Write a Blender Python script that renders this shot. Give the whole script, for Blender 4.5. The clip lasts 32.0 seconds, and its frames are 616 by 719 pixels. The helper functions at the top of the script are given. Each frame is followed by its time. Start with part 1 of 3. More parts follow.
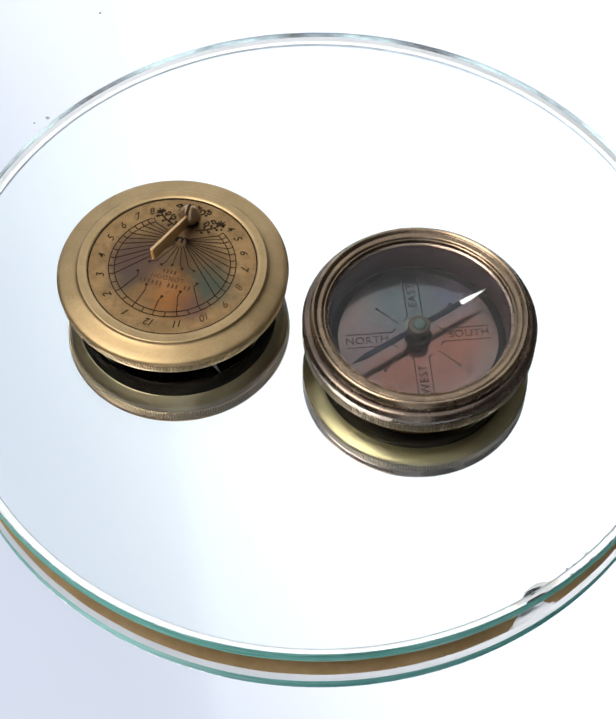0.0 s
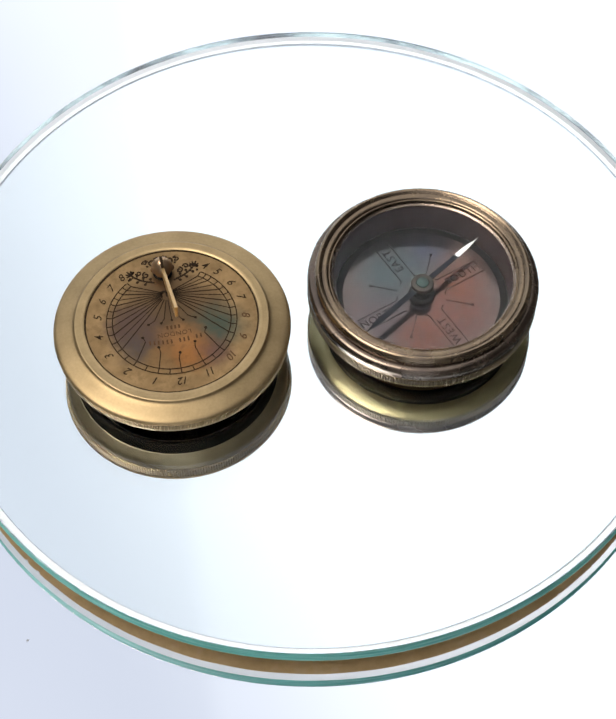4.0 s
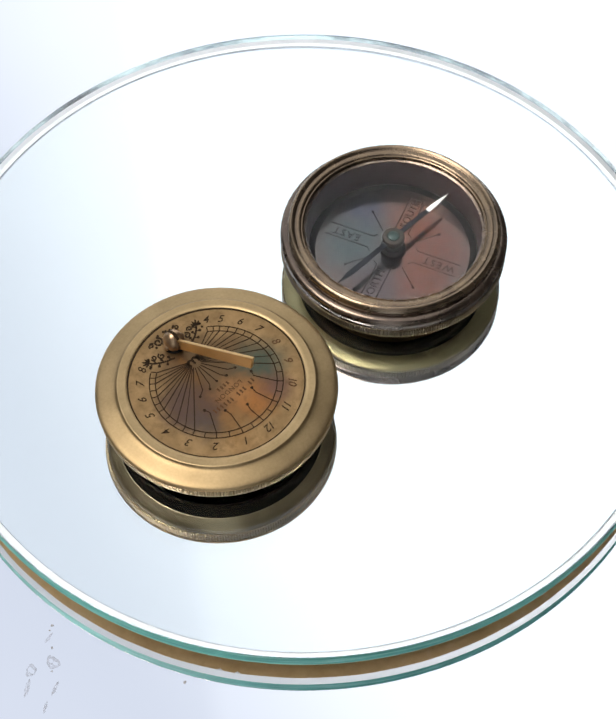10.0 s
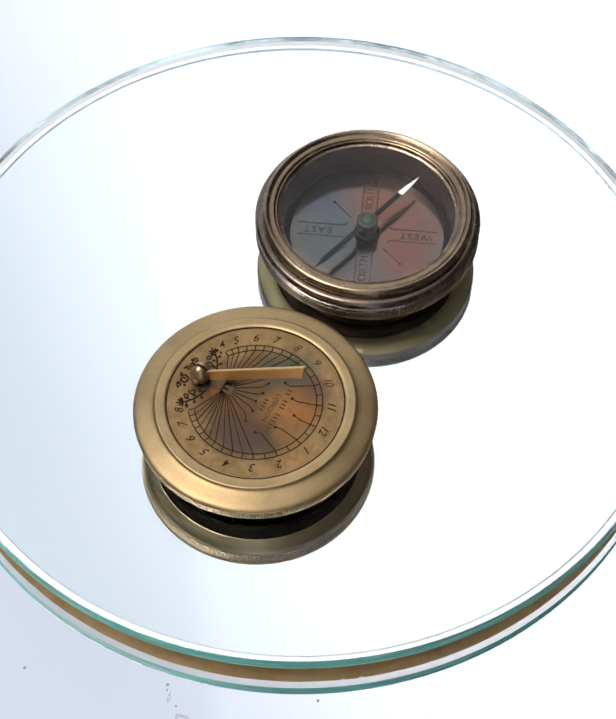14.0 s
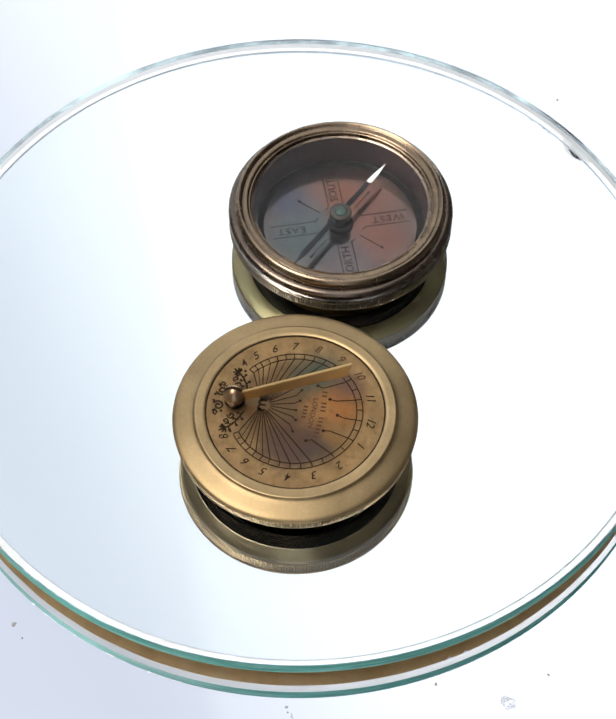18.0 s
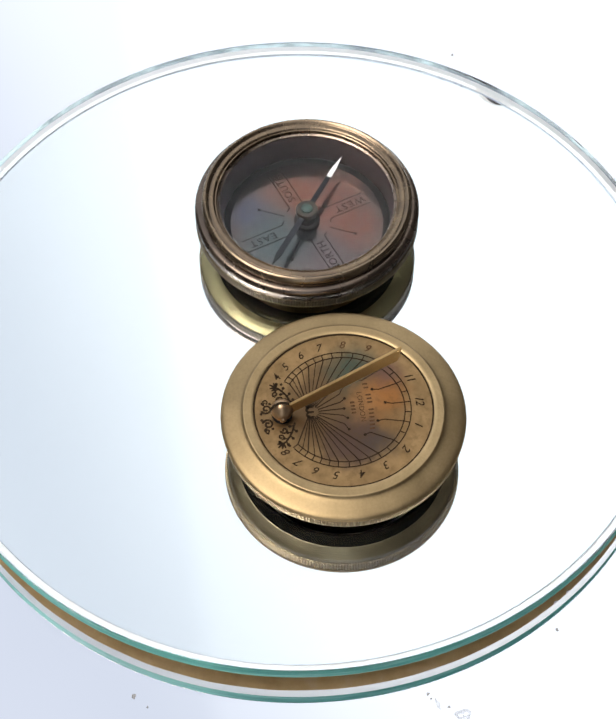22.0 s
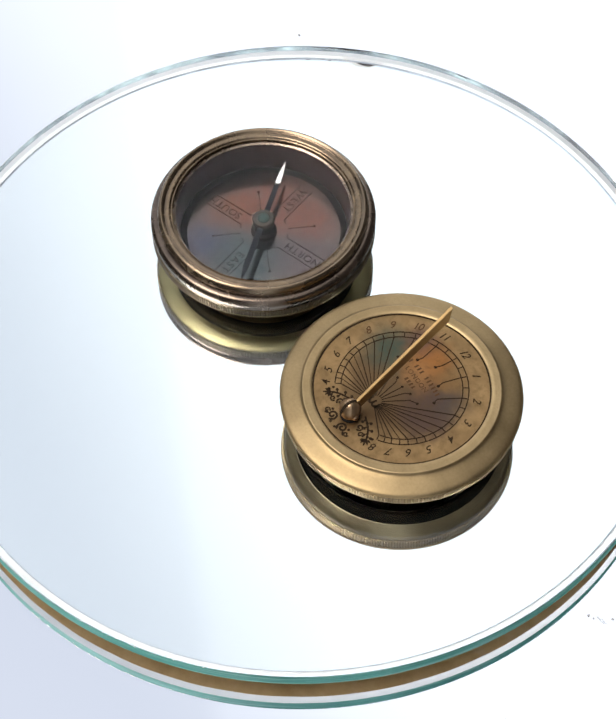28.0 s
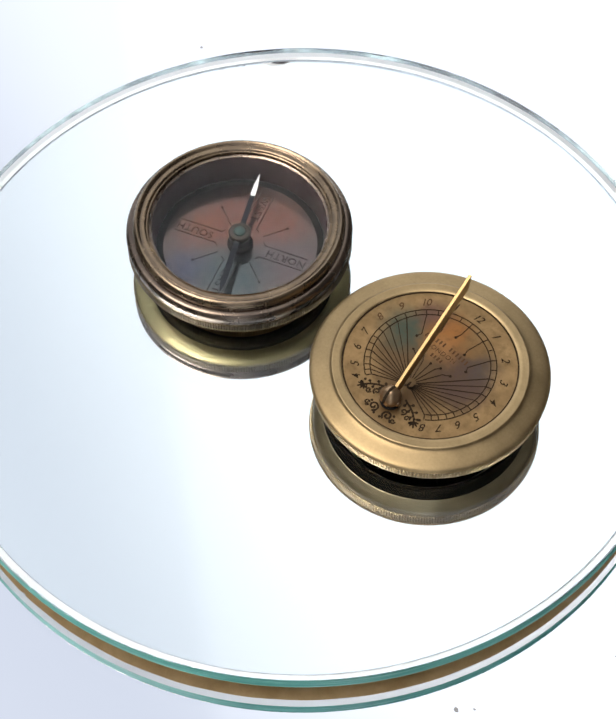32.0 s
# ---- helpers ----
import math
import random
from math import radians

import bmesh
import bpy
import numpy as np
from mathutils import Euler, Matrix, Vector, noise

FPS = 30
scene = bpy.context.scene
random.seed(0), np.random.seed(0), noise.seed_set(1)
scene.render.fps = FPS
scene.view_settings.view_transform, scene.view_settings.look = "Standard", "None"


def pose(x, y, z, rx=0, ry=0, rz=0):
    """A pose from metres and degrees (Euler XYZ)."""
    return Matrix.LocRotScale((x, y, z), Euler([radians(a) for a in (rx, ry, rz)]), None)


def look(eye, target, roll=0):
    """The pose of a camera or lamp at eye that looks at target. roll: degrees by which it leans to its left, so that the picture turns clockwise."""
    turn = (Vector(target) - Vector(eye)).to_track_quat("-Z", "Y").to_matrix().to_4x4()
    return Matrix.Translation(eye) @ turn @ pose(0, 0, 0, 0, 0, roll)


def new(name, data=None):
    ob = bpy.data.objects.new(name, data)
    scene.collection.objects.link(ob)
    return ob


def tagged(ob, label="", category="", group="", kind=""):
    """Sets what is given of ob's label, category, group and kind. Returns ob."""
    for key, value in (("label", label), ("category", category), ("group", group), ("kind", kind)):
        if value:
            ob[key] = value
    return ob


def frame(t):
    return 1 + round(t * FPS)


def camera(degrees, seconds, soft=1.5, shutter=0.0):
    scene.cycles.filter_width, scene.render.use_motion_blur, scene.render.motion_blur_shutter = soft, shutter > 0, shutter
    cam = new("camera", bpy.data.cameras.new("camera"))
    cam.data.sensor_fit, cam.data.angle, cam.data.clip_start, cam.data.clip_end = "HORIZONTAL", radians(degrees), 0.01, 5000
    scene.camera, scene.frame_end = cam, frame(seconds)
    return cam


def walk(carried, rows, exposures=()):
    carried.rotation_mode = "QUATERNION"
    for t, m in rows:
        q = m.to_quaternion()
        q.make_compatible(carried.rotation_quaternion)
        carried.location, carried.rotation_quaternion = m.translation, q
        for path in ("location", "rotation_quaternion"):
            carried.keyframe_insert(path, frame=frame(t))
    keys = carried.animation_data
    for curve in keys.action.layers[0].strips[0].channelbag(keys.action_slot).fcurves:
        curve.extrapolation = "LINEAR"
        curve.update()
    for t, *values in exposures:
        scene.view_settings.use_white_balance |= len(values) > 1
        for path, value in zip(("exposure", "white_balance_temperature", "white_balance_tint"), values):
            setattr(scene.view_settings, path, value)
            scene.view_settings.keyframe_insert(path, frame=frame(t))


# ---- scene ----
cam = camera(21.17, 32.0, soft=2.0)

MM = 0.001
EYE = Vector((0.0, -0.2519, 0.35494))
TILT, PAN = 56.197, 0.327

# turn of the mirror table about its axis: seconds, degrees
TURN = [(0.0, 0.0), (1.0, 7.11), (2.0, 14.07), (3.0, 20.72), (4.5, 29.95), (6.0, 38.84), (7.5, 47.65), (9.0, 56.16),
        (11.0, 66.02), (13.0, 75.1), (14.5, 80.6), (17.0, 90.29), (19.0, 98.72), (21.0, 107.98), (23.0, 117.16),
        (25.0, 125.78), (28.0, 136.93), (30.0, 144.28), (32.0, 152.41)]
# where the magnetic needle points: seconds, degrees
POINTS = [(0.0, 34.0), (3.0, 43.0), (6.0, 48.5), (9.0, 46.0), (11.0, 45.0), (13.0, 46.2), (14.5, 48.2), (17.0, 52.8), (19.0, 56.2),
          (21.0, 61.3), (23.0, 65.8), (25.0, 69.6), (28.0, 74.6), (30.0, 77.2), (32.0, 76.6)]


def turn_at(t):
    for (a, x), (b, y) in zip(TURN, TURN[1:]):
        if a <= t <= b:
            return x + (y - x) * (t - a) / (b - a)
    return TURN[-1][1]


EYE_POSE = Matrix.Translation(EYE) @ pose(0, 0, 0, 90 - TILT, 0, PAN)
walk(cam, [(0.0, EYE_POSE), (32.0, EYE_POSE)], exposures=[(0.0, 0.0), (32.0, 0.0)])

# ---- world and sun: a bright hazy sky with a veil of cloud ----
SUN_AZ, SUN_EL = 250.0, 64.0          # degrees, clockwise from +y; above the horizon
world = bpy.data.worlds.new("sky")
scene.world = world
world.use_nodes = True
wn = world.node_tree
sky = wn.nodes.new("ShaderNodeTexSky")
sky.sky_type = "NISHITA"
sky.sun_disc = False
sky.sun_elevation = radians(SUN_EL)
sky.sun_rotation = radians(SUN_AZ)
sky.altitude = 100
sky.air_density = 1.0
sky.dust_density = 2.0
sky.ozone_density = 1.0
way = wn.nodes.new("ShaderNodeTexCoord").outputs["Generated"]
veil = wn.nodes.new("ShaderNodeTexNoise")
veil.inputs["Scale"].default_value, veil.inputs["Detail"].default_value = 1.7, 4.0
wn.links.new(way, veil.inputs["Vector"])


def along(normal, low, high, to_low, to_high):
    """Smooth step of the sky's direction along a normal, its border a little uneven."""
    dot = wn.nodes.new("ShaderNodeVectorMath")
    dot.operation = "DOT_PRODUCT"
    dot.inputs[1].default_value = normal
    wn.links.new(way, dot.inputs[0])
    uneven = wn.nodes.new("ShaderNodeMath")
    uneven.operation = "MULTIPLY_ADD"
    uneven.inputs[1].default_value = (high - low) * 0.5
    wn.links.new(veil.outputs["Fac"], uneven.inputs[0]), wn.links.new(dot.outputs["Value"], uneven.inputs[2])
    step = wn.nodes.new("ShaderNodeMapRange")
    step.interpolation_type = "SMOOTHSTEP"
    for key, v in (("From Min", low), ("From Max", high), ("To Min", to_low), ("To Max", to_high)):
        step.inputs[key].default_value = v
    wn.links.new(uneven.outputs[0], step.inputs["Value"])
    return step.outputs[0]


# a broad bank of cloud, and the soft border of a thinner one in front of it
cover = wn.nodes.new("ShaderNodeMath")
cover.operation = "ADD"
wn.links.new(along((0.964, 0.40, -0.25), -0.15, 0.05, 0.57, 0.92), cover.inputs[0])
wn.links.new(along((0.987, 0.158, 0.0), -0.004, 0.016, -0.06, 0.01), cover.inputs[1])
dim = wn.nodes.new("ShaderNodeVectorMath")
dim.operation = "SCALE"
dim.inputs["Scale"].default_value = 0.12
wn.links.new(sky.outputs[0], dim.inputs[0])
cloud = wn.nodes.new("ShaderNodeMix")
cloud.data_type = "RGBA"
cloud.inputs[7].default_value = (1.32, 1.36, 1.40, 1)
wn.links.new(cover.outputs[0], cloud.inputs[0]), wn.links.new(dim.outputs[0], cloud.inputs[6])
wn.links.new(cloud.outputs[2], wn.nodes["Background"].inputs[0])
wn.nodes["Background"].inputs[1].default_value = 1.0

sun = new("sun", bpy.data.lights.new("sun", "SUN"))
sun.data.energy = 2.0
sun.data.angle = radians(30)
sun.data.color = (1.0, 0.97, 0.92)
sun_dir = Vector((math.sin(radians(SUN_AZ)) * math.cos(radians(SUN_EL)), math.cos(radians(SUN_AZ)) * math.cos(radians(SUN_EL)), math.sin(radians(SUN_EL))))
sun.matrix_world = look(sun_dir * 3, (0, 0, 0))


# ---- materials ----
def material(name):
    m = bpy.data.materials.new(name)
    m.use_nodes = True
    nt = m.node_tree
    return m, nt, nt.nodes["Principled BSDF"]


def node(nt, kind, **values):
    n = nt.nodes.new(kind)
    for key, v in values.items():
        n.inputs[key].default_value = v
    return n


def noise_tex(nt, coord, scale, detail=4.0, rough=0.55):
    n = node(nt, "ShaderNodeTexNoise", Scale=scale, Detail=detail, Roughness=rough)
    nt.links.new(coord, n.inputs["Vector"])
    return n.outputs["Fac"]


def ramp(nt, fac, stops):
    r = nt.nodes.new("ShaderNodeValToRGB")
    el = r.color_ramp.elements
    while len(el) < len(stops):
        el.new(0.5)
    for e, (pos, col) in zip(el, stops):
        e.position, e.color = pos, (*col, 1.0)
    nt.links.new(fac, r.inputs["Fac"])
    return r.outputs["Color"]


def mixed(nt, fac, a, b, blend="MIX"):
    n = nt.nodes.new("ShaderNodeMix")
    n.data_type, n.blend_type = "RGBA", blend
    for sock, v in ((n.inputs[0], fac), (n.inputs[6], a), (n.inputs[7], b)):
        if hasattr(v, "links"):
            nt.links.new(v, sock)
        else:
            sock.default_value = v if isinstance(v, float) else (*v, 1.0)
    return n.outputs[2]


def maths(nt, op, a, b=0.0, clamp=False):
    n = nt.nodes.new("ShaderNodeMath")
    n.operation, n.use_clamp = op, clamp
    for sock, v in ((n.inputs[0], a), (n.inputs[1], b)):
        if hasattr(v, "links"):
            nt.links.new(v, sock)
        else:
            sock.default_value = v
    return n.outputs[0]


def spot(nt, coord, x, y, r, soft):
    """1 inside a round patch about (x, y) of the part's own plane, falling to 0 past its soft border."""
    sub = nt.nodes.new("ShaderNodeVectorMath")
    sub.operation = "DISTANCE"
    nt.links.new(coord, sub.inputs[0])
    sub.inputs[1].default_value = (x * MM, y * MM, 0)
    m = nt.nodes.new("ShaderNodeMapRange")
    m.inputs["From Min"].default_value, m.inputs["From Max"].default_value = (r + soft) * MM, (r - soft) * MM
    m.interpolation_type = "SMOOTHSTEP"
    nt.links.new(sub.outputs["Value"], m.inputs["Value"])
    return m.outputs[0]


def flat_coord(nt, warp=0.0):
    """Object coordinates with the height taken out, bent a little by noise."""
    co = nt.nodes.new("ShaderNodeTexCoord").outputs["Object"]
    mul = nt.nodes.new("ShaderNodeVectorMath")
    mul.operation = "MULTIPLY"
    mul.inputs[1].default_value = (1, 1, 0)
    if warp:
        n = node(nt, "ShaderNodeTexNoise", Scale=220.0, Detail=3.0)
        nt.links.new(co, n.inputs["Vector"])
        sc = nt.nodes.new("ShaderNodeVectorMath")
        sc.operation = "MULTIPLY_ADD"
        sc.inputs[1].default_value = (warp, warp, 0)
        nt.links.new(n.outputs["Color"], sc.inputs[0])
        nt.links.new(co, sc.inputs[2])
        nt.links.new(sc.outputs[0], mul.inputs[0])
    else:
        nt.links.new(co, mul.inputs[0])
    return mul.outputs[0]


def bump(nt, b, height, strength, distance):
    n = node(nt, "ShaderNodeBump", Strength=strength, Distance=distance)
    nt.links.new(height, n.inputs["Height"])
    nt.links.new(n.outputs[0], b.inputs["Normal"])


def brass(name, light, dark, rough, metallic=0.9, grime=0.35, wear=0.0):
    """Turned metal: patchy tarnish, fine grime, concentric tool lines and, with wear, rubbed bright edges."""
    m, nt, b = material(name)
    co = nt.nodes.new("ShaderNodeTexCoord").outputs["Object"]
    big, fine = noise_tex(nt, co, 110.0, 5.0), noise_tex(nt, co, 1500.0, 3.0)
    flat = nt.nodes.new("ShaderNodeVectorMath")
    flat.operation = "MULTIPLY"
    flat.inputs[1].default_value = (1, 1, 0)
    nt.links.new(co, flat.inputs[0])
    reach = nt.nodes.new("ShaderNodeVectorMath")
    reach.operation = "LENGTH"
    nt.links.new(flat.outputs[0], reach.inputs[0])
    axis = nt.nodes.new("ShaderNodeSeparateXYZ")
    nt.links.new(co, axis.inputs[0])
    turned = nt.nodes.new("ShaderNodeCombineXYZ")
    nt.links.new(reach.outputs["Value"], turned.inputs[0])
    nt.links.new(axis.outputs[2], turned.inputs[1])
    lines = noise_tex(nt, turned.outputs[0], 2600.0, 3.0)
    col = mixed(nt, ramp(nt, big, [(0.3, (0, 0, 0)), (0.72, (1, 1, 1))]), dark, light)
    col = mixed(nt, maths(nt, "MULTIPLY", fine, grime), col, tuple(c * 0.55 for c in dark))
    col = mixed(nt, maths(nt, "MULTIPLY", lines, 0.25), col, tuple(c * 0.7 for c in dark))
    if wear:
        sharp = nt.nodes.new("ShaderNodeNewGeometry").outputs["Pointiness"]
        rub = nt.nodes.new("ShaderNodeMapRange")
        rub.inputs["From Min"].default_value, rub.inputs["From Max"].default_value = 0.515, 0.58
        rub.inputs["To Max"].default_value = wear
        nt.links.new(sharp, rub.inputs["Value"])
        col = mixed(nt, maths(nt, "MULTIPLY", rub.outputs[0], maths(nt, "ADD", big, 0.4), True), col, tuple(min(0.9, c * 1.5) for c in light))
    nt.links.new(col, b.inputs["Base Color"])
    b.inputs["Metallic"].default_value = metallic
    nt.links.new(maths(nt, "ADD", maths(nt, "MULTIPLY", big, 0.16), rough - 0.08), b.inputs["Roughness"])
    bump(nt, b, maths(nt, "ADD", fine, maths(nt, "MULTIPLY", lines, 0.8)), 0.14, 0.00006)
    return m


def plain(name, colour, rough, metallic=0.0, scale=900.0, vary=0.25):
    m, nt, b = material(name)
    co = nt.nodes.new("ShaderNodeTexCoord").outputs["Object"]
    f = noise_tex(nt, co, scale, 4.0)
    nt.links.new(mixed(nt, f, tuple(c * (1 + vary) for c in colour), tuple(c * (1 - vary) for c in colour)), b.inputs["Base Color"])
    b.inputs["Roughness"].default_value, b.inputs["Metallic"].default_value = rough, metallic
    b.inputs["Specular IOR Level"].default_value = 0.5 if rough < 0.8 else 0.1
    return m


BRASS = brass("old_brass", (0.53, 0.38, 0.198), (0.35, 0.246, 0.122), 0.45, 0.95, 0.55, 0.6)
RIM_BRASS = brass("dull_knurled_brass", (0.50, 0.365, 0.19), (0.30, 0.215, 0.11), 0.42, 0.95, 0.5)
BRONZE = brass("dark_bronze", (0.34, 0.25, 0.155), (0.165, 0.12, 0.088), 0.27, 0.97, 0.35, 0.4)
DARK_CASE = brass("blackish_bronze_case", (0.25, 0.188, 0.14), (0.125, 0.095, 0.078), 0.27, 0.97, 0.35, 0.5)
POLISHED = brass("polished_brass", (0.47, 0.38, 0.20), (0.35, 0.28, 0.145), 0.36, 0.97, 0.3, 0.4)
KNURL = brass("worn_bronze", (0.20, 0.15, 0.085), (0.10, 0.075, 0.045), 0.4, 0.92)
KNOB = brass("brown_brass", (0.64, 0.43, 0.26), (0.42, 0.275, 0.155), 0.36, 0.92)
GNOMON = brass("bright_brass", (0.62, 0.40, 0.17), (0.47, 0.29, 0.12), 0.42, 0.9, 0.3, 0.4)
INK = plain("blackened_engraving", (0.03, 0.019, 0.010), 0.9)
INK_SOFT = plain("worn_stamping", (0.10, 0.052, 0.024), 0.8, 0.2, 1800.0, 0.6)
DIAL_INK = plain("worn_dial_engraving", (0.02, 0.016, 0.015), 0.85, 0.0, 900.0, 0.5)
DIAL_FAINT = plain("rubbed_dial_engraving", (0.08, 0.06, 0.055), 0.25, 0.9, 900.0, 0.4)
CASE = brass("grey_brass_case", (0.56, 0.43, 0.255), (0.37, 0.285, 0.17), 0.38, 0.97, 0.35, 0.5)
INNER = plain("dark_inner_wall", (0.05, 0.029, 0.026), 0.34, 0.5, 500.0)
STEEL = plain("blued_steel", (0.010, 0.011, 0.015), 0.85, 0.0, 700.0)
WHITE_TIP = plain("white_paint", (0.85, 0.85, 0.83), 0.35)
VERDIGRIS = plain("green_patina_cap", (0.013, 0.042, 0.034), 0.5, 0.0, 600.0, 0.6)
UNSEEN_WALL = plain("dark_unseen_wall", (0.055, 0.05, 0.046), 0.85, 0.0, 6.0)
COLLAR = plain("blackened_bronze", (0.014, 0.012, 0.010), 0.82, 0.0, 500.0)
DULL_BRONZE = brass("dull_bronze", (0.10, 0.078, 0.06), (0.05, 0.04, 0.032), 0.4, 0.8)
# black that stands in for shade under the cases and round the dial
SHADE_BLACK = plain("painted_shade_black", (0.007, 0.006, 0.005), 0.85, 0.0, 500.0)
GROUND = plain("pale_paving", (0.42, 0.40, 0.37), 0.8, 0.0, 9.0)


def patina_plate(name, base, patches, rough, metallic, vary=0.2):
    """Brushed metal with heat-coloured patches: (x, y, radius, soft, colour, strength) in millimetres."""
    m, nt, b = material(name)
    co = nt.nodes.new("ShaderNodeTexCoord").outputs["Object"]
    bent = flat_coord(nt, 0.006)
    fine, mid = noise_tex(nt, co, 1300.0, 3.0), noise_tex(nt, co, 160.0, 5.0)
    col = mixed(nt, ramp(nt, mid, [(0.3, (0, 0, 0)), (0.7, (1, 1, 1))]), tuple(c * 1.22 for c in base), tuple(c * 0.72 for c in base))
    for x, y, r, soft, tint, amount in patches:
        f = maths(nt, "MULTIPLY", spot(nt, bent, x + 3, y + 3, r, soft), amount)
        col = mixed(nt, f, col, tint)
    col = mixed(nt, maths(nt, "MULTIPLY", fine, 0.3), col, tuple(c * 0.5 for c in base))
    spots = ramp(nt, noise_tex(nt, co, 520.0, 5.0, 0.65), [(0.50, (0, 0, 0)), (0.68, (1, 1, 1))])
    col = mixed(nt, maths(nt, "MULTIPLY", spots, 0.4), col, tuple(c * 0.35 for c in base))
    nt.links.new(col, b.inputs["Base Color"])
    b.inputs["Metallic"].default_value = metallic
    nt.links.new(maths(nt, "ADD", maths(nt, "MULTIPLY", mid, vary), rough - vary / 2), b.inputs["Roughness"])
    bump(nt, b, fine, 0.1, 0.00005)
    return m


PLATE = patina_plate("patinated_sundial_brass", (0.30, 0.185, 0.082), [
    (0, 14.0, 6.0, 4.0, (0.15, 0.092, 0.045), 0.6), (0, -0.5, 14.5, 3.5, (0.108, 0.063, 0.032), 0.85),
    (11, -4, 6.0, 4.5, (0.052, 0.078, 0.06), 0.95), (2.5, -9.5, 5.6, 3.6, (0.36, 0.14, 0.038), 0.82), (9.5, -12, 3.8, 3.0, (0.135, 0.066, 0.058), 0.75),
    (-9, -1, 7.0, 3.4, (0.088, 0.054, 0.048), 0.9), (-11, -7, 4.0, 3.5, (0.075, 0.06, 0.056), 0.75), (1, 3, 6.0, 5.0, (0.125, 0.076, 0.04), 0.8),
    (0.5, -5.2, 4.0, 2.6, (0.34, 0.165, 0.065), 0.6), (-5, -12, 3.5, 3.0, (0.27, 0.15, 0.06), 0.6)], 0.40, 0.95)
DIAL = patina_plate("patinated_dial_copper", (0.19, 0.145, 0.13), [
    (10, 2, 10.0, 6.0, (0.075, 0.115, 0.122), 0.85), (-8, -4, 10.0, 6.0, (0.215, 0.076, 0.05), 0.72), (-1, -12, 6.0, 5.0, (0.23, 0.078, 0.038), 0.75),
    (0, 13, 7.0, 5.0, (0.125, 0.098, 0.108), 0.7), (-11, 8, 6.0, 4.5, (0.21, 0.075, 0.045), 0.75), (13, -11, 5.5, 4.0, (0.06, 0.08, 0.14), 0.7)], 0.16, 1.0, 0.06)


def glass(name, tint, ior=1.5, shine=0.5):
    m, nt, b = material(name)
    b.inputs["Base Color"].default_value = (*tint, 1)
    b.inputs["Transmission Weight"].default_value = 1.0
    b.inputs["Roughness"].default_value = 0.0
    b.inputs["IOR"].default_value = ior
    b.inputs["Specular IOR Level"].default_value = shine
    return m


GLASS = glass("coated_glass", (0.97, 0.995, 0.985), 1.5, 0.12)
PANE = glass("watch_glass", (0.95, 0.95, 0.95), 1.23, 0.25)


def silver(name, colour, dust):
    m, nt, b = material(name)
    co = nt.nodes.new("ShaderNodeTexCoord").outputs["Object"]
    f = noise_tex(nt, co, 14.0, 4.0)
    nt.links.new(mixed(nt, f, colour, tuple(c * (1 - dust) for c in colour)), b.inputs["Base Color"])
    b.inputs["Metallic"].default_value, b.inputs["Roughness"].default_value = 1.0, 0.0
    return m


SILVER = silver("mirror_silver", (0.915, 0.945, 0.965), 0.02)
SILVER_OLD = silver("dusty_mirror_silver", (0.865, 0.885, 0.935), 0.05)

BACK, nt, b = material("brown_mirror_backing")
co = nt.nodes.new("ShaderNodeTexCoord").outputs["Object"]
nt.links.new(ramp(nt, noise_tex(nt, co, 60.0, 6.0, 0.7), [(0.3, (0.52, 0.33, 0.13)), (0.55, (0.70, 0.47, 0.21)), (0.8, (0.78, 0.60, 0.36))]), b.inputs["Base Color"])
b.inputs["Roughness"].default_value = 0.55

EDGE, nt, b = material("green_glass_edge")
co = nt.nodes.new("ShaderNodeTexCoord").outputs["Object"]
long = nt.nodes.new("ShaderNodeVectorMath")
long.operation = "MULTIPLY"
long.inputs[1].default_value = (1, 1, 24)
nt.links.new(co, long.inputs[0])
nt.links.new(ramp(nt, noise_tex(nt, long.outputs[0], 42.0, 4.0, 0.6), [(0.3, (0.07, 0.36, 0.30)), (0.5, (0.17, 0.57, 0.48)), (0.72, (0.42, 0.80, 0.73))]), b.inputs["Base Color"])
b.inputs["Roughness"].default_value, b.inputs["Transmission Weight"].default_value, b.inputs["IOR"].default_value = 0.5, 0.3, 1.5
b.inputs["Specular IOR Level"].default_value = 0.0


def frosted(name, through_share):
    """White ground glass that passes a share of the light on."""
    m = bpy.data.materials.new(name)
    m.use_nodes = True
    nt = m.node_tree
    dif, tra, mx = nt.nodes.new("ShaderNodeBsdfDiffuse"), nt.nodes.new("ShaderNodeBsdfTranslucent"), nt.nodes.new("ShaderNodeMixShader")
    dif.inputs[0].default_value = tra.inputs[0].default_value = (0.98, 0.985, 0.985, 1)
    mx.inputs[0].default_value = through_share
    nt.links.new(dif.outputs[0], mx.inputs[1]), nt.links.new(tra.outputs[0], mx.inputs[2])
    nt.links.new(mx.outputs[0], nt.nodes["Material Output"].inputs["Surface"])
    return m


GROUND_EDGE = frosted("frosted_white_border", 0.85)
BARE_GLASS = frosted("bare_frosted_glass", 0.55)
# plain white that stands in for bright sky mirrored in the bevel
SKY_WHITE = plain("painted_sky_white", (0.95, 0.96, 0.96), 0.9, 0.0, 300.0, 0.04)

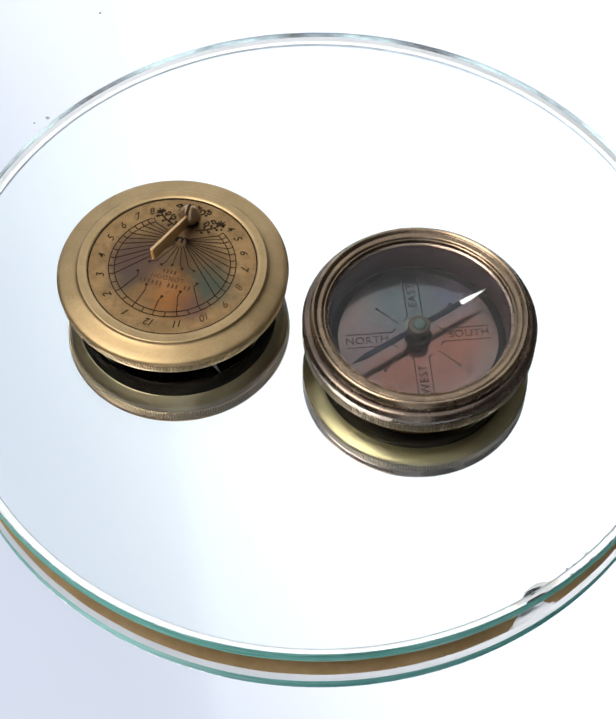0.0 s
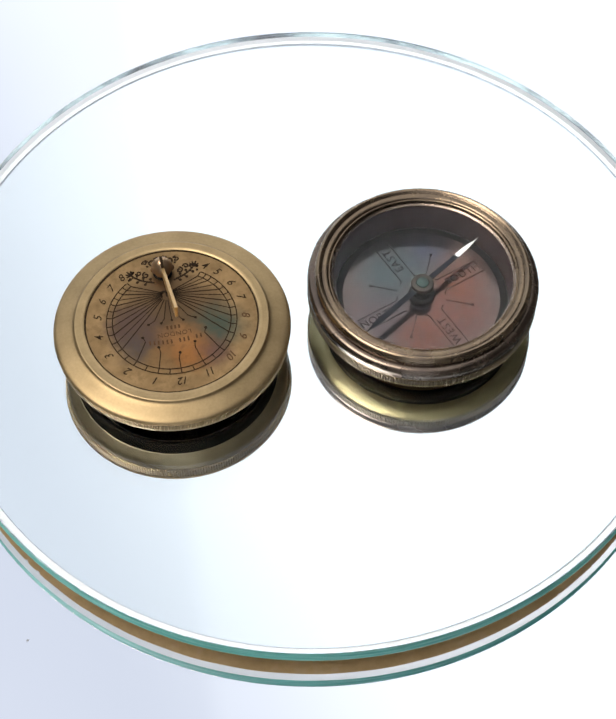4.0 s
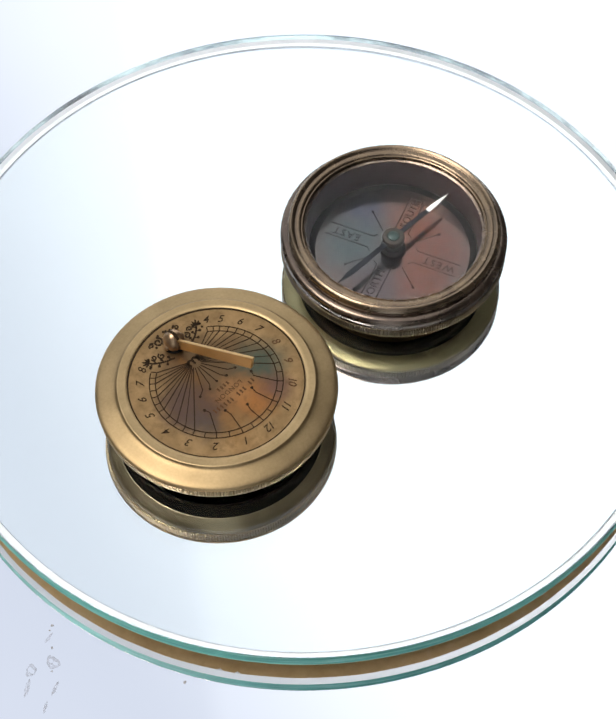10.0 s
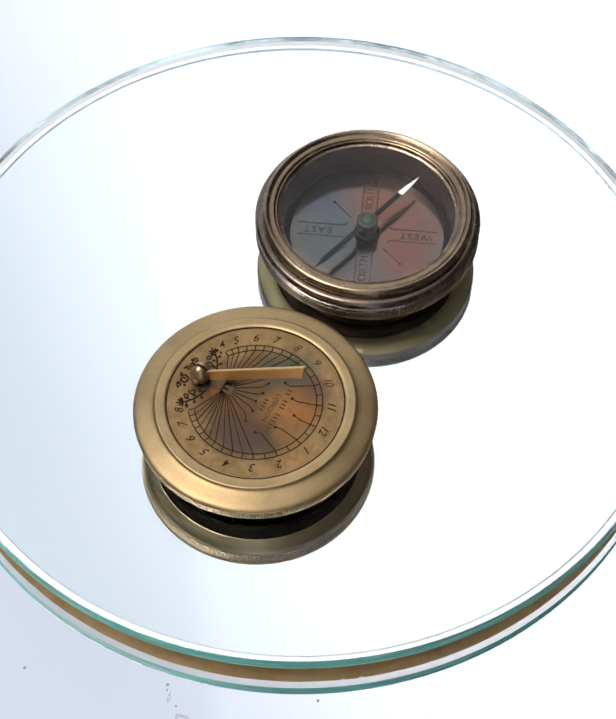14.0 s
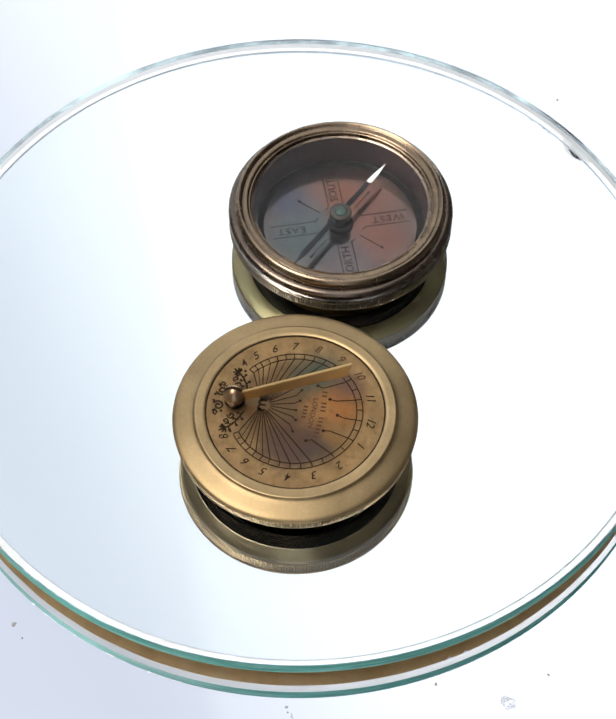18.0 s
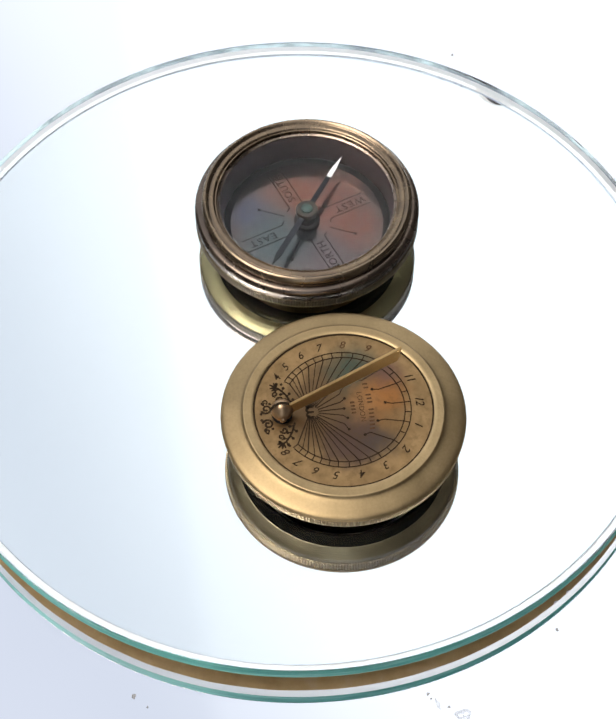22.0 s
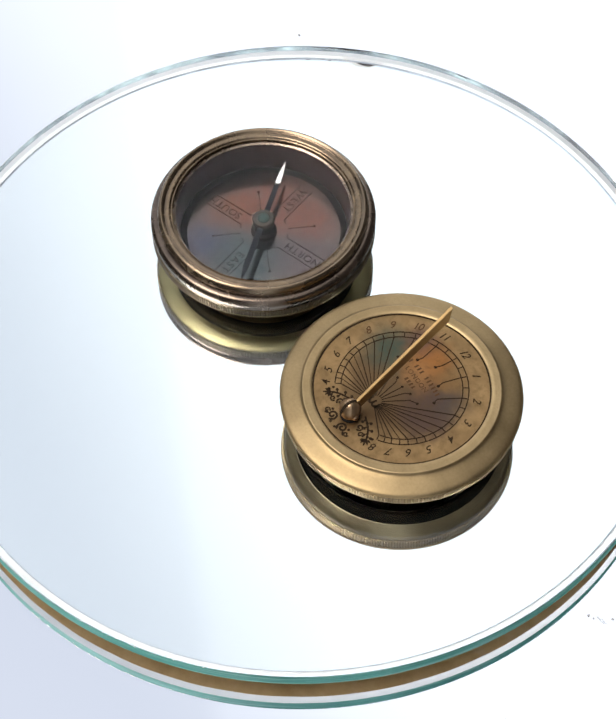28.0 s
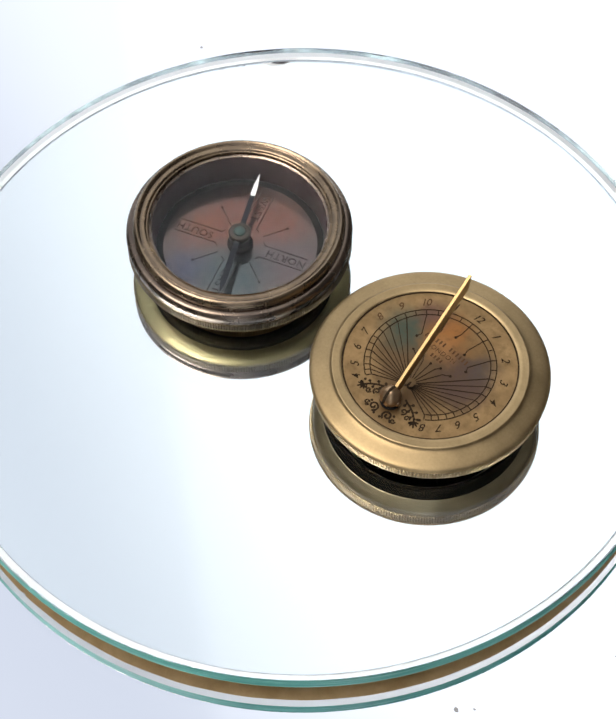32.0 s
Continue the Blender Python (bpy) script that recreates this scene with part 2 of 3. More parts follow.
# blue-grey that imitates the glass edge mirrored in the silver
EDGE_REFLECTION = plain("painted_edge_reflection", (0.46, 0.51, 0.60), 0.5, 0.4, 200.0, 0.4)
# dark grey to cyan mottling imitates reflections inside the glass edge
INSIDE_REFLECTION, nt, b = material("painted_inside_reflection")
co = nt.nodes.new("ShaderNodeTexCoord").outputs["Object"]
nt.links.new(ramp(nt, noise_tex(nt, co, 26.0, 5.0, 0.65), [(0.38, (0.10, 0.108, 0.13)), (0.50, (0.32, 0.40, 0.45)), (0.62, (0.72, 0.90, 0.95))]), b.inputs["Base Color"])
b.inputs["Metallic"].default_value, b.inputs["Roughness"].default_value = 1.0, 0.06
CHIP = plain("dark_chip", (0.02, 0.018, 0.02), 0.85)
SMUDGE, nt, b = material("dried_water_mark")
co = nt.nodes.new("ShaderNodeTexCoord").outputs["Object"]
b.inputs["Base Color"].default_value, b.inputs["Roughness"].default_value = (0.36, 0.34, 0.36, 1), 0.8
nt.links.new(ramp(nt, noise_tex(nt, co, 900.0, 4.0), [(0.32, (0.03, 0.03, 0.03)), (0.7, (0.42, 0.42, 0.42))]), b.inputs["Alpha"])
SPECK = plain("dark_speck", (0.34, 0.33, 0.33), 0.7)


# ---- mesh helpers ----
def mesh_of(name, bm, mat, smooth=True):
    bmesh.ops.recalc_face_normals(bm, faces=bm.faces)
    me = bpy.data.meshes.new(name)
    bm.to_mesh(me)
    bm.free()
    if smooth:
        for p in me.polygons:
            p.use_smooth = True
        me.set_sharp_from_angle(angle=radians(38))
    me.materials.append(mat)
    return me


def part(name, bm, mat, parent, label="", m=None, smooth=True):
    """One mesh object under a thing or a part."""
    if m is not None:
        bmesh.ops.transform(bm, matrix=m, verts=bm.verts)
    ob = new(name, mesh_of(name, bm, mat, smooth))
    ob.parent = parent
    return tagged(ob, label) if label else ob


def lathe(profile, seg=160, closed=False, bm=None):
    """Turn a list of (radius, height) in millimetres about z. A closed profile makes a ring; otherwise ends on the axis are capped to a point."""
    bm = bm or bmesh.new()
    rings = []
    for r, z in profile:
        if r < 1e-6:
            rings.append([bm.verts.new((0, 0, z * MM))])
        else:
            rings.append([bm.verts.new((r * MM * math.cos(2 * math.pi * i / seg), r * MM * math.sin(2 * math.pi * i / seg), z * MM)) for i in range(seg)])
    pairs = list(zip(rings, rings[1:])) + ([(rings[-1], rings[0])] if closed else [])
    for a, b in pairs:
        for i in range(seg):
            j = (i + 1) % seg
            q = [a[i % len(a)], a[j % len(a)], b[j % len(b)], b[i % len(b)]]
            q = list(dict.fromkeys(q))
            if len(q) > 2:
                bm.faces.new(q)
    return bm


def ribbon(bm, pts, width, z, high=0.05, closed=False):
    """A flat engraved stroke along points (millimetres), with a little thickness."""
    n = len(pts)
    rows = []
    for i, (x, y) in enumerate(pts):
        a = pts[(i - 1) % n] if closed or i else pts[i]
        b = pts[(i + 1) % n] if closed or i < n - 1 else pts[i]
        d = Vector((b[0] - a[0], b[1] - a[1]))
        d = d.normalized() if d.length else Vector((1, 0))
        nx, ny = -d.y * width / 2, d.x * width / 2
        rows.append([bm.verts.new(((x + s * nx) * MM, (y + s * ny) * MM, (z + h) * MM)) for s, h in ((1, 0), (1, high), (-1, high), (-1, 0))])
    last = n if closed else n - 1
    for i in range(last):
        a, b = rows[i], rows[(i + 1) % n]
        for k in range(4):
            bm.faces.new((a[k], a[(k + 1) % 4], b[(k + 1) % 4], b[k]))
    if not closed:
        bm.faces.new(rows[0]), bm.faces.new(rows[-1])
    return bm


def disc_at(bm, x, y, r, z, high=0.06, seg=12):
    lo = [bm.verts.new(((x + r * math.cos(6.2832 * i / seg)) * MM, (y + r * math.sin(6.2832 * i / seg)) * MM, z * MM)) for i in range(seg)]
    hi = [bm.verts.new((v.co.x, v.co.y, (z + high) * MM)) for v in lo]
    bm.faces.new(hi)
    for i in range(seg):
        bm.faces.new((lo[i], lo[(i + 1) % seg], hi[(i + 1) % seg], hi[i]))
    return bm


def box(bm, x0, x1, y0, y1, z0, z1):
    v = [bm.verts.new((x * MM, y * MM, z * MM)) for z in (z0, z1) for x, y in ((x0, y0), (x1, y0), (x1, y1), (x0, y1))]
    for f in ((3, 2, 1, 0), (4, 5, 6, 7), (0, 1, 5, 4), (1, 2, 6, 5), (2, 3, 7, 6), (3, 0, 4, 7)):
        bm.faces.new([v[i] for i in f])
    return bm


def arc(r, a0, a1, n, x=0.0, y=0.0):
    return [(x + r * math.cos(radians(a0 + (a1 - a0) * i / n)), y + r * math.sin(radians(a0 + (a1 - a0) * i / n))) for i in range(n + 1)]


def letters(text, size, shear=0.0, bold=0.0, spacing=1.0):
    """Raised lettering in the built-in font, centred on the origin, as a bmesh. Size in millimetres."""
    cu = bpy.data.curves.new("letters", "FONT")
    cu.body, cu.size, cu.shear, cu.align_x, cu.align_y = text, size * MM, shear, "CENTER", "CENTER"
    cu.extrude, cu.offset, cu.resolution_u, cu.space_character = 0.03 * MM, bold * MM, 3, spacing
    ob = bpy.data.objects.new("letters", cu)
    scene.collection.objects.link(ob)
    bpy.context.view_layer.update()
    me = bpy.data.meshes.new_from_object(ob.evaluated_get(bpy.context.evaluated_depsgraph_get()))
    bm = bmesh.new()
    bm.from_mesh(me)
    bpy.data.objects.remove(ob), bpy.data.curves.remove(cu), bpy.data.meshes.remove(me)
    return bm


def at(x, y, z, turn=0.0):
    return pose(x * MM, y * MM, z * MM, 0, 0, turn)


# ---- ground ----
bm = bmesh.new()
bmesh.ops.create_grid(bm, x_segments=1, y_segments=1, size=400)
ground = tagged(new("ground", mesh_of("ground", bm, GROUND, False)), "pale paving under the mirror table", "ground", kind="structure")
ground.location.z = -0.0305


# ---- unseen plain walls behind and beside the camera, added to darken reflections ----
def wall(name, x0, x1, y0, y1, top):
    bm = box(bmesh.new(), x0, x1, y0, y1, -30.5, top)
    tagged(new(name, mesh_of(name, bm, UNSEEN_WALL, False)), "unseen dark wall added to shape the reflections", "wall", kind="structure")


# heights and gaps chosen for where highlights fall on the metal
wall("wall_south", 170, 1020, -1000, -880, 2000)
wall("wall_south_west", -1000, -230, -1000, -880, 1700)
wall("wall_west", -1120, -1000, -880, 700, 880)
wall("wall_east", 900, 1020, -880, 1500, 2800)


# ---- the large mirror that turns, and the round mirror lying on it ----
LOW = -10.1        # top of the large mirror, millimetres


def base_mirror():
    root = tagged(new("mirror_turntable"), "large reflective turntable with dusty mirror top and dried water marks", "turntable")
    part("mirror_top", lathe([(0, LOW), (260, LOW), (260.6, LOW - 0.6), (260.6, LOW - 4)], 192), SILVER_OLD, root, "dusty mirror top")
    part("base_board", lathe([(0, LOW - 4.3), (259, LOW - 4.3), (259, LOW - 14), (0, LOW - 14)], 128), BACK, root, "brown board under the mirror")
    part("foot", lathe([(0, LOW - 14), (90, LOW - 14), (90, -30.5), (0, -30.5)], 64), STEEL, root, "dark metal turntable foot")
    return root


def blot(x, y, r, ring, seed, z, mat, name, parent, label=""):
    """A dried drop: an uneven flat patch, or an uneven ring where ring > 0."""
    rng = random.Random(seed)
    ph = [rng.uniform(0, 6.28) for _ in range(4)]
    bm = bmesh.new()
    n = 26
    out, inn = [], []
    for i in range(n):
        a = 6.2832 * i / n
        k = 1 + 0.14 * math.sin(2 * a + ph[0]) + 0.10 * math.sin(3 * a + ph[1]) + 0.07 * math.sin(5 * a + ph[2])
        out.append(bm.verts.new(((x + r * k * math.cos(a)) * MM, (y + r * k * math.sin(a)) * MM, z * MM)))
        if ring:
            k2 = k * (1 - ring * (0.8 + 0.4 * math.sin(2 * a + ph[3])))
            inn.append(bm.verts.new(((x + r * k2 * math.cos(a)) * MM, (y + r * k2 * math.sin(a)) * MM, z * MM)))
    if ring:
        for i in range(n):
            j = (i + 1) % n
            bm.faces.new((out[i], out[j], inn[j], inn[i]))
    else:
        bm.faces.new(out)
    return part(name, bm, mat, parent, label, None, False)


turntable = base_mirror()
# dried drops and specks, by radius (mm), angle (degrees) and size on the turning mirror
RINGS = [(112.6, 175.7, 2.1, 0.8), (117.1, 174.2, 1.8, 0.6), (113.6, 199.5, 2.2, 0.8), (119.6, 199.1, 1.7, 0.8)]
SPECKS = [(110.9, 135.3, 0.75), (117.4, 155.8, 0.5), (105.4, 172.4, 0.45), (109.8, 174.4, 0.4), (112.4, 315.5, 0.5), (103.6, 192.0, 0.5), (138.6, 118.7, 0.5),
          (112.2, 137.4, 0.35), (114.5, 176.3, 0.3), (111.8, 205.6, 0.4), (106.7, 172.6, 0.3)]
STREAKS = [(117.6, 177.9, 4.2, 12), (121.0, 175.2, 5.0, 24), (108.3, 173.2, 3.4, 8), (122.6, 178.3, 3.6, 20)]
for i, (r, a, size, width) in enumerate(RINGS):
    blot(r * math.cos(radians(a)), r * math.sin(radians(a)), size * 0.78, width, i, LOW + 0.03, SMUDGE, "water_mark", turntable, "faint grey dried drop")
for i, (r, a, size) in enumerate(SPECKS):
    blot(r * math.cos(radians(a)), r * math.sin(radians(a)), size * 0.75, 0.0, 40 + i, LOW + 0.04, SPECK, "speck", turntable)
for i, (r, a, size, lean) in enumerate(STREAKS):
    rng = random.Random(i)
    d = radians(a + lean)
    x, y = r * math.cos(radians(a)), r * math.sin(radians(a))
    bm = bmesh.new()
    n = 9
    up = [(k / n - 0.5, 0.16 * math.sin(math.pi * k / n) * rng.uniform(0.4, 1)) for k in range(n + 1)]
    dn = [(k / n - 0.5, -0.16 * math.sin(math.pi * k / n) * rng.uniform(0.4, 1)) for k in range(1, n)]
    bm.faces.new([bm.verts.new(((x + size * (u * math.cos(d) - w * math.sin(d))) * MM, (y + size * (u * math.sin(d) + w * math.cos(d))) * MM, (LOW + 0.03) * MM)) for u, w in dn + up[::-1]])
    part("water_mark", bm, SMUDGE, turntable, "faint grey dried streak", None, False)


DISC = (1.22, 3.72)       # the round mirror lies a little off the axis, millimetres
THICK = 5.6


def chipped(r, reach, seed):
    """Radius of the backing's border by angle, eaten away along one stretch."""
    rng = random.Random(seed)
    out = []
    for i in range(720):
        a = i * 0.5
        d = ((a - 302 + 180) % 360) - 180
        cut = 0.0
        if -4.1 < d < 4.3:
            step = 0.08 * math.sin(5.0 * d) + 0.05 * math.sin(11.0 * d) + rng.uniform(-0.05, 0.05)
            cut = reach * max(0.0, min(1, (d + 4.1) / 3.9 + step, (4.3 - d) / 2.6 + step))
        elif rng.random() < 0.03:
            cut = rng.uniform(0.1, 0.5)
        out.append(r - cut + 0.05 * math.sin(a * 0.7))
    return out


def border_disc(radii, z, outer=None):
    """A thin disc whose border follows radii; with outer, the ring between radii and that radius."""
    bm = bmesh.new()
    n = len(radii)
    ring = [bm.verts.new((r * MM * math.cos(6.283185 * i / n), r * MM * math.sin(6.283185 * i / n), z * MM)) for i, r in enumerate(radii)]
    if outer:
        far = [bm.verts.new((outer * MM * math.cos(6.283185 * i / n), outer * MM * math.sin(6.283185 * i / n), z * MM)) for i in range(n)]
        for i in range(n):
            if radii[i] < outer and radii[(i + 1) % n] < outer:
                bm.faces.new((ring[i], ring[(i + 1) % n], far[(i + 1) % n], far[i]))
    else:
        mid = bm.verts.new((0, 0, z * MM))
        for i in range(n):
            bm.faces.new((mid, ring[i], ring[(i + 1) % n]))
    return bm


def round_mirror():
    root = tagged(new("round_mirror"), "round frameless glass mirror with green polished edge and chipped backing", "mirror")
    m = at(DISC[0], DISC[1], 0)
    plate = part("glass_plate", lathe([(0, 0), (99.6, 0), (100, -0.4), (100, -0.5)], 288), GLASS, root, "clear glass plate", m)
    plate.visible_shadow = False
    side = part("edge", lathe([(100, -0.5), (100.02, -4.2)], 288), EDGE, root, "green glass edge", m)
    silvered = [97.3 + 0.04 * math.sin(i * 0.9) for i in range(720)]
    painted = chipped(98.95, 3.2, 8)
    # where the paint has flaked off deeply the silver is gone as well and light comes through
    bare = [p < 98.4 for p in painted]
    part("silver_layer", border_disc([min(p, s) for p, s in zip(painted, silvered)], -THICK + 0.02), SILVER, root, "", m, False)
    part("frosted_border", border_disc([99.0 if bare[i - 1] and bare[i] and bare[(i + 1) % 720] else s for i, s in enumerate(silvered)], -THICK + 0.02, outer=99.0), SKY_WHITE, root, "border coloured white for the sky mirrored in the bevel", m, False)
    part("bare_patch", border_disc([min(p, s) if k else 99.0 for k, p, s in zip(bare, painted, silvered)], -THICK + 0.02, outer=98.99), BARE_GLASS, root, "bare frosted glass where the backing has flaked off", m, False).visible_shadow = False
    rim = part("chamfer", lathe([(100.02, -4.2), (99.0, -THICK + 0.02)], 288), GROUND_EDGE, root, "translucent frosted chamfer", m)
    lining = part("edge_lining", lathe([(99.88, -0.45), (99.88, -4.0)], 288), INSIDE_REFLECTION, root, "added strip coloured for reflections inside the glass edge", m)
    side.visible_shadow = rim.visible_shadow = lining.visible_shadow = False
    # added strip that draws the mirrored line of the far edge
    part("silver_margin", lathe([(97.2, -THICK + 0.06), (97.48, -THICK + 0.75)], 288), EDGE_REFLECTION, root, "grey strip imitating the glass edge mirrored in the silver", m)
    part("backing", border_disc(painted, -THICK - 0.05), BACK, root, "brown painted backing, chipped at the border", m, False)
    part("spacer", lathe([(0, -THICK - 0.1), (50, -THICK - 0.1), (50, LOW), (0, LOW)], 96), STEEL, root, "dark spacer under the mirror", m)
    flaws = [(-58.0, 96.9, 5.6, 1.5), (-50.4, 97.2, 0.9, 0.4), (-51.6, 97.0, 1.1, 0.3)]
    pick = random.Random(11)
    for k in range(5):
        flaws.append((-58 + 14 * k / 4 + pick.uniform(-0.8, 0.8), pick.choice((97.0, 97.15, 97.3)), pick.uniform(0.8, 2.2), pick.uniform(0.15, 0.3)))
    for a, r, length, wide in flaws:
        bm = bmesh.new()
        rng = random.Random(int(a * 10))
        top = [(length * (i / 8 - 0.5), wide * (0.5 * math.sin(math.pi * i / 8)) * rng.uniform(0.5, 1.0)) for i in range(9)]
        low = [(length * (i / 8 - 0.5), -wide * (0.5 * math.sin(math.pi * i / 8)) * rng.uniform(0.6, 1.0)) for i in range(1, 8)]
        bm.faces.new([bm.verts.new((x * MM, y * MM, 0)) for x, y in low + top[::-1]])
        part("chip", bm, CHIP, root, "dark chip in the silvering", m @ pose(0, 0, 0, 0, 0, a) @ at(r, 0, -THICK + 0.08, 90), False)
    # dark stains on the polished inside of the glass edge
    for a, wide, z0, z1 in ((-54.5, 3.6, -0.7, -1.9), (-49.5, 1.4, -0.6, -1.3), (-75.0, 1.3, -0.5, -1.4)):
        rng = random.Random(int(a * 10))
        bm = bmesh.new()
        n = 12
        rows = []
        for i in range(n + 1):
            u = radians(a + wide * (i / n - 0.5) * 2)
            mid, half = (z0 + z1) / 2 + rng.uniform(-0.15, 0.15), abs(z1 - z0) / 2 * math.sin(math.pi * i / n) * rng.uniform(0.5, 1.0) + 0.03
            rows.append([bm.verts.new((99.8 * MM * math.cos(u), 99.8 * MM * math.sin(u), (mid + h) * MM)) for h in (half, -half)])
        for p, q in zip(rows, rows[1:]):
            bm.faces.new((p[0], p[1], q[1], q[0]))
        part("stain", bm, CHIP, root, "dark stain inside the glass edge", m, False)
    return root


mirror = round_mirror()

# ---- the brass sundial compass: two of them, one with either face up ----
TALL = 14.4        # height of the unit lying on its folded gnomon
FLIP = Matrix.Translation((0, 0, TALL * MM)) @ pose(0, 0, 0, 180, 0, 0)

# turned sections, sundial face up, bezel at the bottom: (radius, height)
FLANGE = [(22.2, 11.4), (22.2, 12.2), (22.4, 12.36), (23.3, 12.44), (24.2, 12.3), (24.45, 12.37), (24.66, 12.34), (24.84, 12.18), (24.98, 11.98), (25.2, 11.78), (25.6, 11.6), (26.43, 11.36), (27.94, 10.98),
          (29.14, 10.64), (29.75, 10.4), (30.15, 10.08), (30.33, 9.72), (30.2, 9.5), (24, 9.5)]
STEEP_FLANGE = [(25.4, 10.8), (25.6, 10.8), (26.6, 10.58), (28.0, 10.18), (29.2, 9.72), (29.7, 9.45), (29.9, 9.2), (29.7, 9.0), (24.0, 9.0)]
STEEP_RING = [(22.25, 11.4), (22.25, 12.3), (22.5, 12.42), (23.8, 12.42), (24.15, 12.2), (24.35, 11.4), (24.7, 10.9), (25.42, 10.8)]
BODY = [(28.8, 9.1), (29.81, 6.5), (29.71, 6.1), (29.81, 5.6), (30.06, 4.8), (30.06, 4.0), (29.76, 3.35), (29.2, 2.95), (28.5, 2.8), (27.89, 2.75), (27.69, 2.3), (24.2, 2.2), (23.3, 2.6), (23.3, 9.1)]
BEZEL = [(27.77, 2.6), (28.12, 2.15), (28.19, 1.6), (28.02, 0.9), (27.61, 0.4), (27.16, 0.2), (26.76, 0.32), (26.4, 0.72), (26.22, 0.82), (26.02, 0.74), (25.6, 0.72), (25.1, 0.8),
         (24.72, 0.98), (24.52, 1.25), (24.3, 1.25), (24.16, 0.98), (23.98, 1.1), (23.9, 2.1), (24.2, 2.4)]
# the case of the unit lying sundial up draws in towards its shade-black bezel
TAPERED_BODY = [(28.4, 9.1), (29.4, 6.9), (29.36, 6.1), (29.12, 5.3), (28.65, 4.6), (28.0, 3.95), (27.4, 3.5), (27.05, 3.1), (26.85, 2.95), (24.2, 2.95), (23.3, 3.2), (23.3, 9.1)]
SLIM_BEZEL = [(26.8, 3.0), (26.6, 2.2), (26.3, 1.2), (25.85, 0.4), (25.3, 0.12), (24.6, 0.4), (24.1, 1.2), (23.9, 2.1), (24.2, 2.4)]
HOURS = [("4", 54.5), ("5", 43), ("6", 27.5), ("7", 11.8), ("8", -6.4), ("9", -26), ("10", -46), ("11", -68), ("12", -90), ("1", -111), ("2", -134),
         ("3", -154.5), ("4", -173.5), ("5", -192.5), ("6", -208), ("7", -222.5), ("8", -235)]
HUB = (0.0, 8.3)
PIVOT = (0.0, 15.2)
PLATE_Z = 12.0


def knurl(m, root, mat):
    bm = bmesh.new()
    n = 270
    rows = []
    for z, depth in ((9.6, 0.5), (9.45, 0.0), (6.95, 0.0), (6.7, 0.55)):
        ring = []
        for i in range(n * 4):
            a = 2 * math.pi * i / (n * 4)
            r = 30.05 - depth - (0.34 if i % 4 in (0, 3) else 0.0)
            ring.append(bm.verts.new((r * MM * math.cos(a), r * MM * math.sin(a), z * MM)))
        rows.append(ring)
    k = n * 4
    for a, b in zip(rows, rows[1:]):
        for i in range(k):
            bm.faces.new((a[i], a[(i + 1) % k], b[(i + 1) % k], b[i]))
    return part("knurled_rim", bm, mat, root, "finely knurled rim", m)


